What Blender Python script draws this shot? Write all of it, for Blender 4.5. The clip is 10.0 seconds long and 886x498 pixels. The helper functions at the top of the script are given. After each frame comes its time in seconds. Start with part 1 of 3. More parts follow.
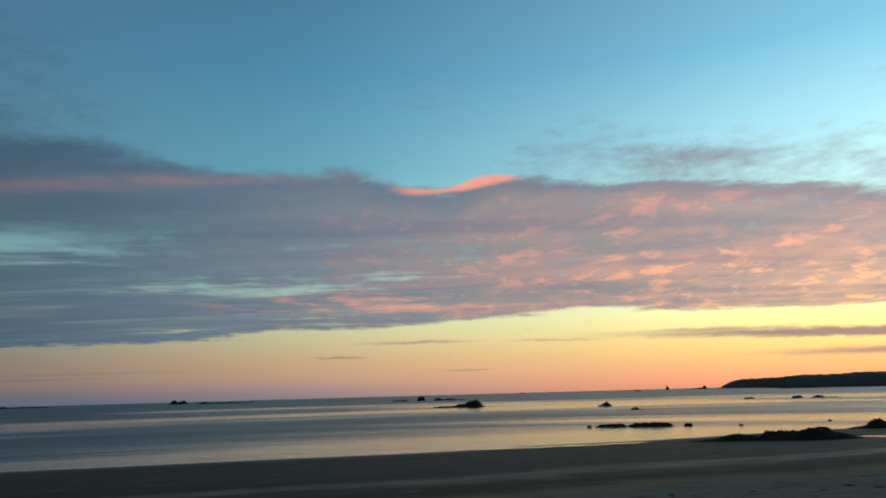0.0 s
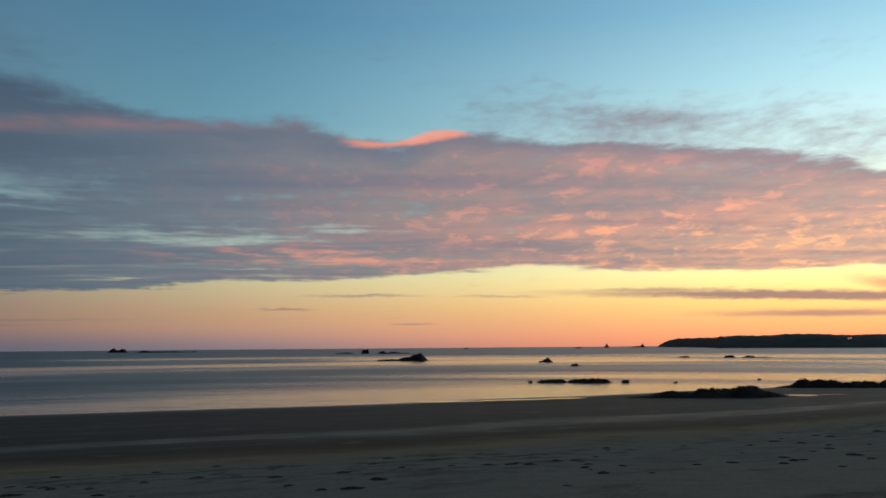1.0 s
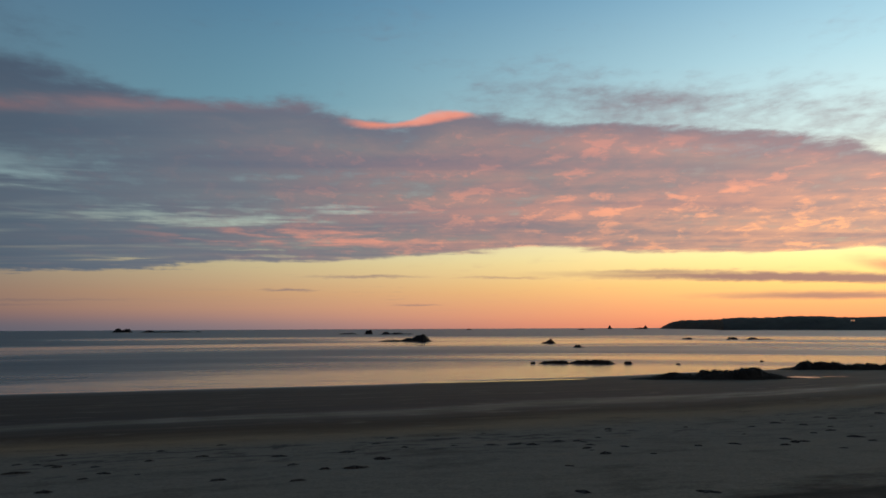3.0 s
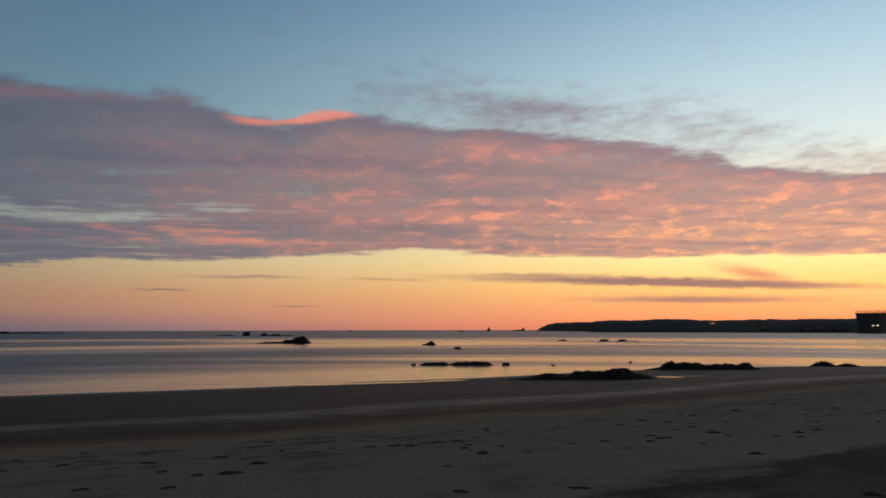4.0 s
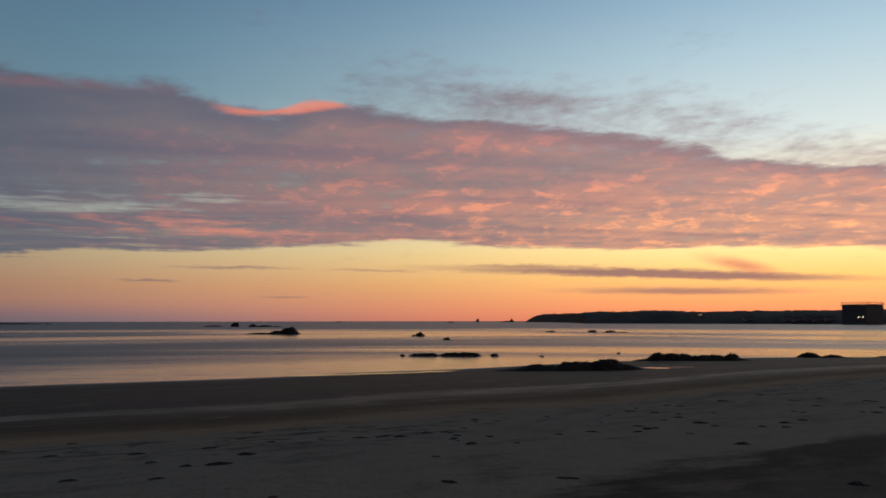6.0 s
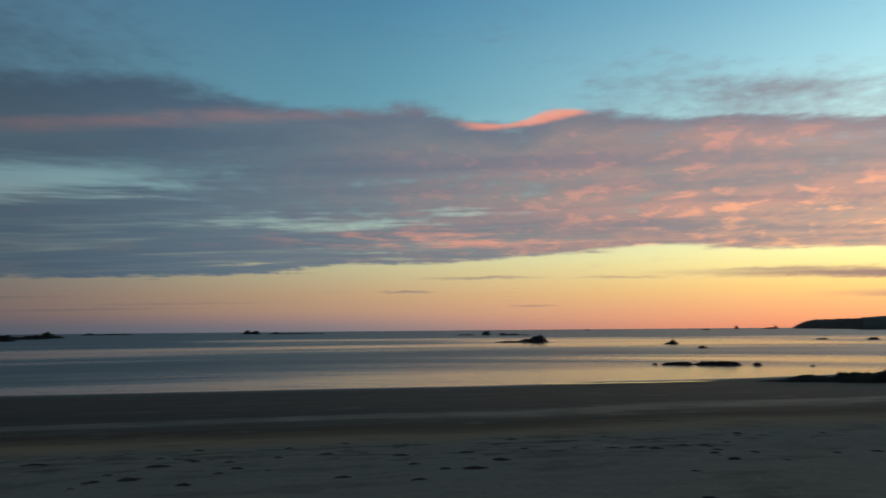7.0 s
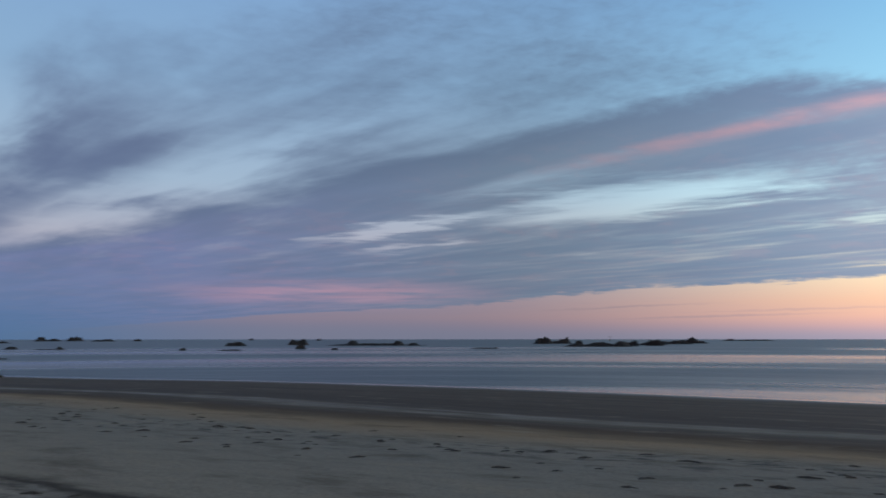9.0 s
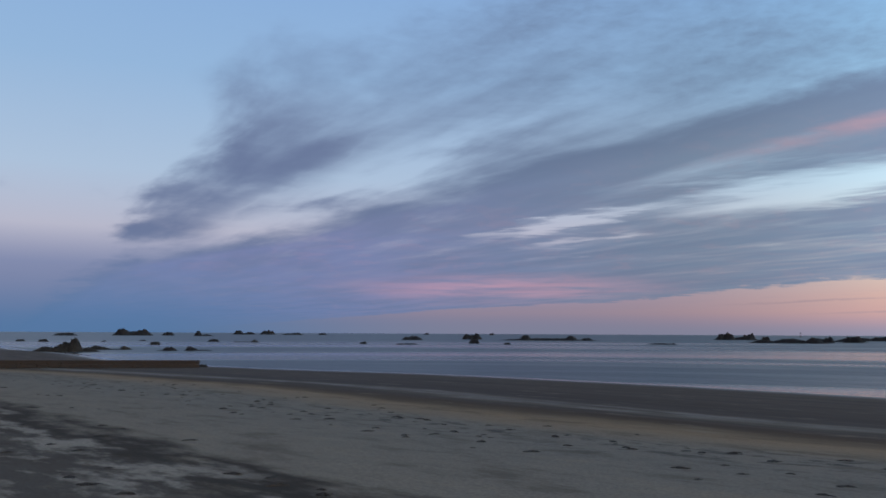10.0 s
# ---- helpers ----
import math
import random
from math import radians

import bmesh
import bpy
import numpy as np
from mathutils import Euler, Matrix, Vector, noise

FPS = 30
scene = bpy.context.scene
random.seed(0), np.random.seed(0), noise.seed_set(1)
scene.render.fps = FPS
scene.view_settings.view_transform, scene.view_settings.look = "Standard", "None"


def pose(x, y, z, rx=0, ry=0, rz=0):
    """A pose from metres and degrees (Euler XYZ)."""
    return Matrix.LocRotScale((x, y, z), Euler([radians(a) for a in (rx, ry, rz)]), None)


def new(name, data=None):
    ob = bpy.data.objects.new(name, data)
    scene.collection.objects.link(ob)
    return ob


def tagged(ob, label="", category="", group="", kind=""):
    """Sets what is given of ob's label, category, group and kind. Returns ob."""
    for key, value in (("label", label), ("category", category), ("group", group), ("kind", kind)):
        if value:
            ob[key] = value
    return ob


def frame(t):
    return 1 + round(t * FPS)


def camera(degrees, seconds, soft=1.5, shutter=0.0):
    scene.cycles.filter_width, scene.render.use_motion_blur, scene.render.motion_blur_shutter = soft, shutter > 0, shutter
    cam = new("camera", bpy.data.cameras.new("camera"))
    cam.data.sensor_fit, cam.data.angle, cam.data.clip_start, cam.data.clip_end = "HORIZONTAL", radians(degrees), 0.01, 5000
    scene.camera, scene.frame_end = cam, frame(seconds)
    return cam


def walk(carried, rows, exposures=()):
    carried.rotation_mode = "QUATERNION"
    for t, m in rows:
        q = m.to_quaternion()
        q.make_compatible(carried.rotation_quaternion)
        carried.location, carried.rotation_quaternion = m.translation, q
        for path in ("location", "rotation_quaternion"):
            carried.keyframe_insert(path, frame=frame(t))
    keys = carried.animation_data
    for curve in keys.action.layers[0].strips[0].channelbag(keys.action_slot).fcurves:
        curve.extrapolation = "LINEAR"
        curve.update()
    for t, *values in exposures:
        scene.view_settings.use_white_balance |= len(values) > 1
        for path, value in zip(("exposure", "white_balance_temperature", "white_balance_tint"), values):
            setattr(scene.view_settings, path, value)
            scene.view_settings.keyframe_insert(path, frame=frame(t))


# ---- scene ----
EYE = 4.0  # eye above the calm sea, whose level is z = 0
cam = camera(58.6, 10.0, soft=1.7, shutter=0.3)
walk(cam, [
    (0, pose(0, 0, EYE, 100.43, 1.56, 0.00)),
    (0.5, pose(0, 0, EYE, 97.81, 0.74, -2.44)),
    (1, pose(0, 0, EYE, 97.09, 0.47, -4.00)),
    (1.5, pose(0, 0, EYE, 95.93, 0.52, -3.14)),
    (2, pose(0, 0, EYE, 95.83, 0.16, -3.06)),
    (2.1, pose(0, 0, EYE, 95.92, 0.21, -3.14)),
    (3.3, pose(0, 0, EYE, 95.63, 0.25, -4.50)),
    (3.5, pose(0, 0, EYE, 95.63, 0.19, -6.78)),
    (4, pose(0, 0, EYE, 95.82, 0.13, -12.33)),
    (4.5, pose(0, 0, EYE, 95.16, 0.26, -15.46)),
    (4.8, pose(0, 0, EYE, 95.10, 0.31, -16.09)),
    (5, pose(0, 0, EYE, 95.12, 0.32, -15.92)),
    (5.2, pose(0, 0, EYE, 95.08, 0.34, -15.56)),
    (6.3, pose(0, 0, EYE, 95.31, -0.03, -9.79)),
    (6.5, pose(0, 0, EYE, 95.41, 0.32, -5.93)),
    (7, pose(0, 0, EYE, 95.85, 0.51, 4.67)),
    (7.5, pose(0, 0, EYE, 96.09, 0.11, 16.66)),
    (8, pose(0, 0, EYE, 96.32, 0.34, 27.81)),
    (8.5, pose(0, 0, EYE, 96.61, 0.27, 38.42)),
    (9, pose(0, 0, EYE, 96.48, 0.02, 48.56)),
    (9.5, pose(0, 0, EYE, 96.40, 0.26, 57.02)),
    (10, pose(0, 0, EYE, 96.08, -0.28, 60.95)),
], exposures=[
    (0.0, -0.25, 5950, -13), (1.0, -0.35, 6450, -2), (2.0, -0.42, 6600, 0), (3.5, -0.5, 6900, 8), (4.5, -0.73, 7150, 18), (5.2, -0.73, 7150, 18),
    (6.5, -0.6, 6950, 9), (7.0, -0.37, 6250, -8), (7.5, -0.05, 6000, -12), (8.0, 0.22, 6250, -5), (8.5, 0.60, 6400, 2), (9.0, 0.88, 6500, 8), (10.0, 1.03, 6550, 12),
])


# ---------------------------------------------------------------- colour and node helpers
def lin(r, g, b):
    """Display colour 0..255 to linear."""
    return tuple(((c / 255) / 12.92 if c / 255 <= 0.04045 else ((c / 255 + 0.055) / 1.055) ** 2.4) for c in (r, g, b))


class Net:
    """A short way to write node networks."""

    def __init__(self, tree):
        self.tree = tree
        tree.nodes.clear()

    def node(self, kind):
        return self.tree.nodes.new(kind)

    def plug(self, socket, value):
        if isinstance(value, bpy.types.NodeSocket):
            self.tree.links.new(value, socket)
        else:
            socket.default_value = value

    def math(self, op, a, b=0.0, c=0.0):
        n = self.node("ShaderNodeMath")
        n.operation = op
        for s, v in zip(n.inputs, (a, b, c)):
            self.plug(s, v)
        return n.outputs[0]

    def add(self, a, b):
        return self.math("ADD", a, b)

    def mul(self, a, b):
        return self.math("MULTIPLY", a, b)

    def step(self, x, lo, hi, a=0.0, b=1.0):
        """Smooth step of x from lo to hi."""
        n = self.node("ShaderNodeMapRange")
        n.interpolation_type = "SMOOTHSTEP"
        for s, v in zip(n.inputs, (x, lo, hi, a, b)):
            self.plug(s, v)
        return n.outputs[0]

    def vec(self, x, y, z=0.0):
        n = self.node("ShaderNodeCombineXYZ")
        for s, v in zip(n.inputs, (x, y, z)):
            self.plug(s, v)
        return n.outputs[0]

    def split(self, v):
        n = self.node("ShaderNodeSeparateXYZ")
        self.plug(n.inputs[0], v)
        return n.outputs

    def noise(self, v, scale, detail=4.0, rough=0.55, warp=0.0):
        n = self.node("ShaderNodeTexNoise")
        self.plug(n.inputs["Vector"], v)
        n.inputs["Scale"].default_value = scale
        n.inputs["Detail"].default_value = detail
        n.inputs["Roughness"].default_value = rough
        n.inputs["Distortion"].default_value = warp
        return n.outputs["Fac"]

    def ramp(self, x, stops, smooth=False):
        n = self.node("ShaderNodeValToRGB")
        n.color_ramp.interpolation = "EASE" if smooth else "LINEAR"
        e = n.color_ramp.elements
        while len(e) < len(stops):
            e.new(0.5)
        for k, (p, c) in enumerate(stops):
            e[k].position = p
            e[k].color = (*c, 1) if isinstance(c, tuple) else (c, c, c, 1)
        self.plug(n.inputs[0], x)
        return n.outputs["Color"]

    def mix(self, f, a, b):
        n = self.node("ShaderNodeMix")
        n.data_type = "RGBA"
        self.plug(n.inputs[0], f)
        for s, v in ((n.inputs[6], a), (n.inputs[7], b)):
            self.plug(s, v if isinstance(v, bpy.types.NodeSocket) else (*v, 1))
        return n.outputs[2]

    def along(self, x, x0, x1, lo, hi, points):
        """A smooth curve of x from x0 to x1, with values between lo and hi."""
        n = self.node("ShaderNodeValToRGB")
        n.color_ramp.interpolation = "CARDINAL"
        e = n.color_ramp.elements
        while len(e) < len(points):
            e.new(0.5)
        for k, (p, v) in enumerate(points):
            e[k].position = (p - x0) / (x1 - x0)
            e[k].color = (*[(v - lo) / (hi - lo)] * 3, 1)
        self.plug(n.inputs[0], self.mul(self.add(x, -x0), 1 / (x1 - x0)))
        return self.add(self.mul(n.outputs["Color"], hi - lo), lo)

    def blob(self, u, v, cu, cv, ru, rv, inner=0.2):
        """A soft ellipse: 1 inside, 0 outside."""
        a = self.mul(self.add(u, -cu), 1 / ru)
        b = self.mul(self.add(v, -cv), 1 / rv)
        r = self.math("SQRT", self.add(self.mul(a, a), self.mul(b, b)))
        return self.step(r, 1.0, inner)


# ---------------------------------------------------------------- sky: the afterglow and a deck of cloud
def make_sky():
    world = bpy.data.worlds.new("dusk_sky")
    scene.world = world
    world.use_nodes = True
    n = Net(world.node_tree)
    way = n.node("ShaderNodeTexCoord").outputs["Generated"]
    x, y, z = n.split(way)
    up = n.math("MAXIMUM", z, 0.0)
    azimuth = n.math("DEGREES", n.math("ARCTAN2", n.mul(x, -1.0), y))
    height = n.math("DEGREES", n.math("ARCSINE", z))
    # clear air: three elevation ramps (0 to 50 degrees), towards the sunken sun, beside it and away from it
    e = n.mul(n.math("MAXIMUM", height, 0.0), 1 / 50)
    sunward = n.ramp(e, [(0.0, lin(238, 134, 96)), (0.03, lin(250, 168, 108)), (0.06, lin(255, 200, 120)), (0.1, lin(255, 230, 158)),
                         (0.17, lin(236, 226, 196)), (0.25, lin(198, 216, 218)), (0.36, lin(162, 194, 210)), (0.46, lin(126, 165, 193)),
                         (0.75, lin(84, 102, 124)), (1.0, lin(70, 74, 86))])
    beside = n.ramp(e, [(0.0, lin(150, 120, 120)), (0.015, lin(180, 134, 122)), (0.05, lin(194, 153, 122)), (0.09, lin(197, 179, 144)),
                        (0.14, lin(184, 196, 184)), (0.2, lin(158, 188, 194)), (0.32, lin(106, 148, 170)), (0.46, lin(84, 126, 158)),
                        (0.75, lin(68, 84, 108)), (1.0, lin(68, 72, 84))])
    away = n.ramp(e, [(0.0, lin(94, 104, 132)), (0.03, lin(126, 116, 132)), (0.09, lin(124, 128, 154)), (0.14, lin(160, 162, 178)),
                      (0.22, lin(150, 170, 192)), (0.36, lin(129, 160, 192)), (0.56, lin(113, 148, 191)), (0.8, lin(72, 98, 134)),
                      (1.0, lin(68, 72, 84))])
    air = n.mix(n.step(azimuth, -36.0, 16.0), sunward, beside)
    air = n.mix(n.step(azimuth, 6.0, 58.0), air, away)
    # the side of the sky behind, already in the earth's shadow
    behind = n.step(y, -0.05, -0.5)
    air = n.mix(behind, air, n.mix(n.step(z, 0.0, 0.5), lin(126, 104, 108), lin(74, 74, 86)))

    # the deck of cloud, on a plane overhead; its rolls run along x
    inv = n.math("DIVIDE", 1.0, n.add(up, 0.012))
    cx, cy = n.mul(x, inv), n.mul(y, inv)
    soft = n.noise(n.vec(n.mul(cx, 0.5), n.mul(cy, 0.5), 3.7), 1.0, 3.0, 0.55)
    puff = n.noise(n.vec(n.mul(cx, 2.3), n.mul(cy, 1.5), 1.3), 1.0, 6.0, 0.6, 0.15)
    patch = n.noise(n.vec(n.mul(cx, 0.55), n.mul(cy, 0.75), 6.6), 1.0, 3.0, 0.55)
    fine = n.noise(n.vec(n.mul(azimuth, 0.62), n.mul(height, 1.7), 5.9), 1.0, 5.0, 0.6, 0.3)
    streak = n.noise(n.vec(n.mul(cx, 0.30), n.mul(cy, 1.3), 8.1), 1.0, 4.0, 0.55, 0.3)
    thread = n.noise(n.vec(n.mul(azimuth, 0.10), n.mul(height, 1.5), 2.2), 1.0, 4.0, 0.6, 0.4)
    curl = n.noise(n.vec(n.mul(cx, 0.75), n.mul(cy, 2.3), 4.4), 1.0, 5.0, 0.52, 0.2)
    c_soft, c_puff, c_streak = n.add(soft, -0.5), n.add(puff, -0.5), n.add(streak, -0.5)
    c_fine, c_thread, c_curl = n.add(fine, -0.5), n.add(thread, -0.5), n.add(curl, -0.5)
    side = n.step(cx, -3.2, -0.6)
    dim = n.math("SUBTRACT", 1.0, side)

    def torn(amounts):
        """cy, torn in proportion to its distance."""
        k = 1.0
        for c, w in amounts:
            k = n.add(n.mul(c, w), k)
        return n.mul(cy, k)

    # the long bank: between a near and a far edge, both given along x
    near_edge = n.along(cx, -11.0, 9.0, 0.0, 5.0, ((-11, 1.0), (-8.7, 1.74), (-6.6, 2.1), (-4.6, 2.4), (-2.6, 2.52), (-1.54, 2.72), (-0.83, 3.18), (-0.36, 3.28),
                                                   (-0.16, 3.45), (0.05, 3.55), (0.28, 3.38), (0.75, 3.44), (1.3, 3.50), (2.0, 3.62), (3.0, 3.88), (9, 4.2)))
    far_edge = n.along(cx, -20.0, 14.0, 0.0, 16.0, ((-20, 12.0), (-14, 12.6), (-9.5, 11.5), (-7.4, 11.1), (-4.6, 11.5), (-3.3, 11.2), (-2.1, 10.1), (-0.8, 10.1),
                                                    (0.9, 9.2), (1.6, 8.75), (2.9, 8.95), (4.5, 9.1), (5.3, 8.4), (7.9, 8.0), (14, 7.4)))
    cy_top = torn(((c_soft, 0.12), (n.mul(c_puff, side), 0.15), (c_curl, 0.10)))
    cy_low = torn(((c_puff, 0.15), (c_thread, 0.18), (c_fine, 0.12)))
    gap = n.math("SUBTRACT", cy_top, near_edge)
    bank = n.mul(n.step(gap, n.add(-0.16, n.mul(dim, -0.45)), n.add(0.30, n.mul(dim, 0.35))), n.step(n.math("SUBTRACT", cy_low, far_edge), 0.55, -0.45))
    # clear slots torn through the bank
    cy_slot = torn(((c_thread, 0.34), (c_streak, 0.16), (c_soft, 0.14)))
    cx_slot = n.add(cx, n.add(n.mul(c_streak, 1.4), n.mul(c_thread, 1.0)))
    slots = n.mul(n.blob(cx_slot, cy_slot, -3.1, 4.45, 2.0, 1.0, 0.0), 0.80)
    for u, v, ru, rv, w in ((-5.3, 4.05, 1.9, 0.34, 0.8), (-6.2, 4.75, 1.3, 0.30, 0.55), (-7.6, 5.6, 1.6, 0.3, 0.3), (-1.7, 6.55, 1.7, 0.55, 0.46), (-0.4, 6.2, 0.8, 0.4, 0.36),
                            (-3.4, 9.9, 1.0, 0.45, 0.45), (-1.5, 9.2, 0.8, 0.3, 0.35)):
        slots = n.math("MAXIMUM", slots, n.mul(n.blob(cx_slot, cy_slot, u, v, ru, rv, 0.0), w))
    bank = n.math("SUBTRACT", n.mul(bank, n.math("SUBTRACT", 1.0, n.mul(dim, 0.14))), slots)
    # nearer by on the dark side: a thick arm of cloud, a pale lane and a thin veil
    cy_arm = torn(((c_curl, 0.5), (c_soft, 0.5)))
    arm = n.mul(n.mul(n.step(cy_arm, 0.66, 0.98), n.step(cy_arm, 1.85, 1.30)), n.mul(n.step(cx, -1.6, -4.2), n.step(cx, -10.0, -7.2)))
    veil = n.mul(n.step(cx, -0.6, -2.0), n.mul(n.step(cy_arm, 0.7, 1.3), n.step(cy_arm, 3.4, 2.6)))
    lane = n.math("MAXIMUM", n.blob(cx_slot, cy_arm, -7.2, 2.05, 2.4, 0.55, 0.1), n.mul(n.blob(cx_slot, cy_arm, -4.2, 1.85, 2.2, 0.45, 0.0), 0.75))
    # torn wisps over the glow side of the bank
    wisp = n.mul(n.step(cx, -0.4, 1.0), n.mul(n.mul(n.step(gap, -0.8, -0.15), n.step(gap, 0.7, 0.2)), 0.50))
    thin = n.math("SUBTRACT", n.math("MAXIMUM", n.mul(arm, 0.80), n.mul(veil, 0.47)), n.mul(lane, 0.5))
    field = n.math("MAXIMUM", bank, n.math("MAXIMUM", thin, wisp))
    field = n.add(field, n.mul(c_streak, n.add(0.34, n.mul(side, 0.41))))
    field = n.add(field, n.mul(c_puff, n.add(0.18, n.mul(side, 0.74))))
    field = n.add(field, n.mul(c_fine, n.add(0.08, n.mul(side, 0.57))))
    field = n.add(field, n.mul(n.mul(c_curl, dim), 1.1))
    cover = n.mul(n.step(field, 0.06, 0.95), 0.96)
    # low bars of cloud under the bank, thin and ragged
    ragged = torn(((c_puff, 0.07), (c_fine, 0.10)))
    tilted = n.add(ragged, n.mul(cx, -0.09))
    bars = n.mul(n.blob(cx, tilted, 7.2, 12.2, 5.8, 1.5, 0.3), 0.95)
    for u, v, ru, rv, w in ((4.2, 11.9, 1.9, 0.7, 0.7), (10.8, 18.4, 4.6, 3.0, 0.8), (-2.1, 16.5, 0.8, 0.7, 0.75), (-0.4, 13.0, 1.4, 0.5, 0.6), (1.9, 13.2, 1.2, 0.4, 0.45),
                            (0.8, 24.5, 1.1, 1.0, 0.55), (-13.0, 22.5, 5.0, 1.2, 0.5), (-9.0, 20.0, 4.0, 0.9, 0.3), (-11.7, 16.0, 3.4, 0.7, 0.5), (9.5, 8.6, 1.6, 0.4, 0.7)):
        bars = n.math("MAXIMUM", bars, n.mul(n.blob(cx, ragged, u, v, ru, rv, 0.1), w))
    plume = n.mul(n.blob(n.add(cx, n.mul(cy, -0.95)), ragged, -3.0, 10.9, 0.75, 2.2, 0.0), 0.85)
    # cloud colour: grey-mauve bodies, bluer away from the glow; lit puffs are salmon
    body = n.mix(n.step(azimuth, -42.0, 6.0), lin(170, 136, 130), lin(124, 118, 125))
    body = n.mix(n.step(azimuth, -4.0, 28.0), body, lin(97, 114, 135))
    body = n.mix(n.step(azimuth, 40.0, 75.0), body, lin(102, 113, 152))
    shade = n.add(n.mul(n.step(streak, 0.40, 0.68), n.add(0.30, n.mul(side, 0.15))), n.mul(n.step(patch, 0.42, 0.66), n.add(0.12, n.mul(side, 0.28))))
    shade = n.math("MAXIMUM", shade, n.mul(n.mul(n.step(gap, 0.8, 0.15), n.step(cx, 0.6, -0.9, 0.95, 0.8)), 0.85))
    body = n.mix(shade, body, n.mix(n.step(azimuth, -40.0, 30.0), lin(120, 108, 122), lin(80, 96, 122)))
    lit = n.mix(n.step(azimuth, -42.0, 6.0), lin(255, 178, 128), lin(228, 146, 128))
    lit = n.mix(n.step(height, 12.0, 6.0), lin(226, 142, 126), lit)
    lump = n.add(n.add(n.mul(puff, 0.40), n.mul(fine, 0.25)), n.mul(patch, 0.35))
    speck = n.noise(n.vec(n.mul(azimuth, 0.55), n.mul(height, 1.25), 9.3), 1.0, 4.0, 0.62, 0.5)
    spark = n.step(n.add(n.mul(speck, 0.6), n.mul(puff, 0.4)), 0.52, 0.62)
    glow = n.mul(n.add(n.mul(n.step(lump, 0.38, 0.60), 0.50), n.mul(spark, 0.58)), n.step(azimuth, 18.0, -26.0, 0.05, 1.0))
    glow = n.mul(n.mul(glow, n.step(gap, 0.05, 0.9, 0.08, 1.0)), n.step(height, 14.5, 8.0, 0.70, 1.0))
    glow = n.mul(glow, n.step(streak, 0.68, 0.40, 0.55, 1.0))
    lowpink = n.mul(n.blob(azimuth, height, 6.0, 6.5, 15.0, 1.3, 0.1), n.step(n.add(n.mul(puff, 0.5), n.mul(thread, 0.5)), 0.44, 0.60))
    cy_rim = torn(((c_puff, 0.05), (c_thread, 0.05)))
    rim = n.mul(n.blob(cx, cy_rim, -1.75, 3.36, 1.9, 0.20, 0.0), n.mul(n.step(puff, 0.35, 0.62, 0.30, 0.72), n.step(azimuth, 44.0, 16.0, 0.45, 1.0)))
    blush = n.mul(n.blob(azimuth, height, 57.0, 3.2, 16.0, 1.5, 0.0), n.step(thread, 0.36, 0.60, 0.10, 0.48))
    glow = n.math("MINIMUM", n.add(n.add(glow, n.mul(lowpink, 0.62)), n.mul(rim, 0.40)), 1.0)
    cloud = n.mix(glow, body, lit)
    sky = n.mix(cover, air, cloud)
    sky = n.mix(blush, sky, lin(196, 144, 156))
    # one bright crest on the near edge of the bank
    lens = n.add(cy, n.add(n.mul(c_fine, 0.08), n.mul(c_puff, 0.06)))
    crest = n.along(cx, -0.5, 0.7, 3.0, 4.0, ((-0.5, 3.40), (-0.22, 3.52), (-0.14, 3.58), (0.0, 3.61), (0.09, 3.55), (0.17, 3.44), (0.29, 3.40), (0.38, 3.46), (0.7, 3.55)))
    foot = n.along(cx, -0.5, 0.7, 3.0, 4.0, ((-0.5, 3.56), (-0.2, 3.66), (-0.1, 3.71), (0.19, 3.62), (0.36, 3.50), (0.7, 3.5)))
    flame = n.mul(n.mul(n.step(n.math("SUBTRACT", lens, crest), -0.03, 0.05), n.step(n.math("SUBTRACT", lens, foot), 0.05, -0.06)), n.mul(n.step(cx, -0.26, -0.08), n.step(cx, 0.44, 0.30)))
    sky = n.mix(n.mul(flame, 0.78), sky, lin(236, 142, 120))
    haze = n.mul(n.step(height, 1.6, 0.0), n.step(azimuth, -12.0, 30.0, 0.0, 0.75))
    sky = n.mix(haze, sky, lin(112, 114, 132))
    bar_colour = n.mix(n.step(azimuth, -40.0, 30.0), lin(150, 112, 106), lin(128, 114, 122))
    sky = n.mix(bars, sky, bar_colour)
    sky = n.mix(plume, sky, lin(214, 134, 106))
    # blue dusk haze low down on the far side
    murk = n.mul(n.step(height, 7.5, 1.0), n.step(azimuth, 56.0, 84.0))
    sky = n.mix(n.mul(murk, 0.85), sky, n.mix(n.step(height, 0.0, 4.0), lin(64, 102, 142), lin(90, 112, 148)))
    bg = n.node("ShaderNodeBackground")
    n.plug(bg.inputs["Color"], sky)
    n.plug(bg.inputs["Strength"], n.mul(n.step(azimuth, -46.0, 0.0, 1.97, 1.56), n.step(azimuth, -5.0, 47.0, 1.0, 0.42)))
    out = n.node("ShaderNodeOutputWorld")
    n.plug(out.inputs["Surface"], bg.outputs[0])


make_sky()


# ---------------------------------------------------------------- materials
def material(name):
    m = bpy.data.materials.new(name)
    m.use_nodes = True
    n = Net(m.node_tree)
    bsdf = n.node("ShaderNodeBsdfPrincipled")
    out = n.node("ShaderNodeOutputMaterial")
    n.plug(out.inputs["Surface"], bsdf.outputs[0])
    return m, n, bsdf


def bump(n, bsdf, h, strength, distance):
    b = n.node("ShaderNodeBump")
    b.inputs["Strength"].default_value = strength
    b.inputs["Distance"].default_value = distance
    n.plug(b.inputs["Height"], h)
    n.plug(bsdf.inputs["Normal"], b.outputs[0])


def place(n):
    return n.node("ShaderNodeNewGeometry").outputs["Position"]


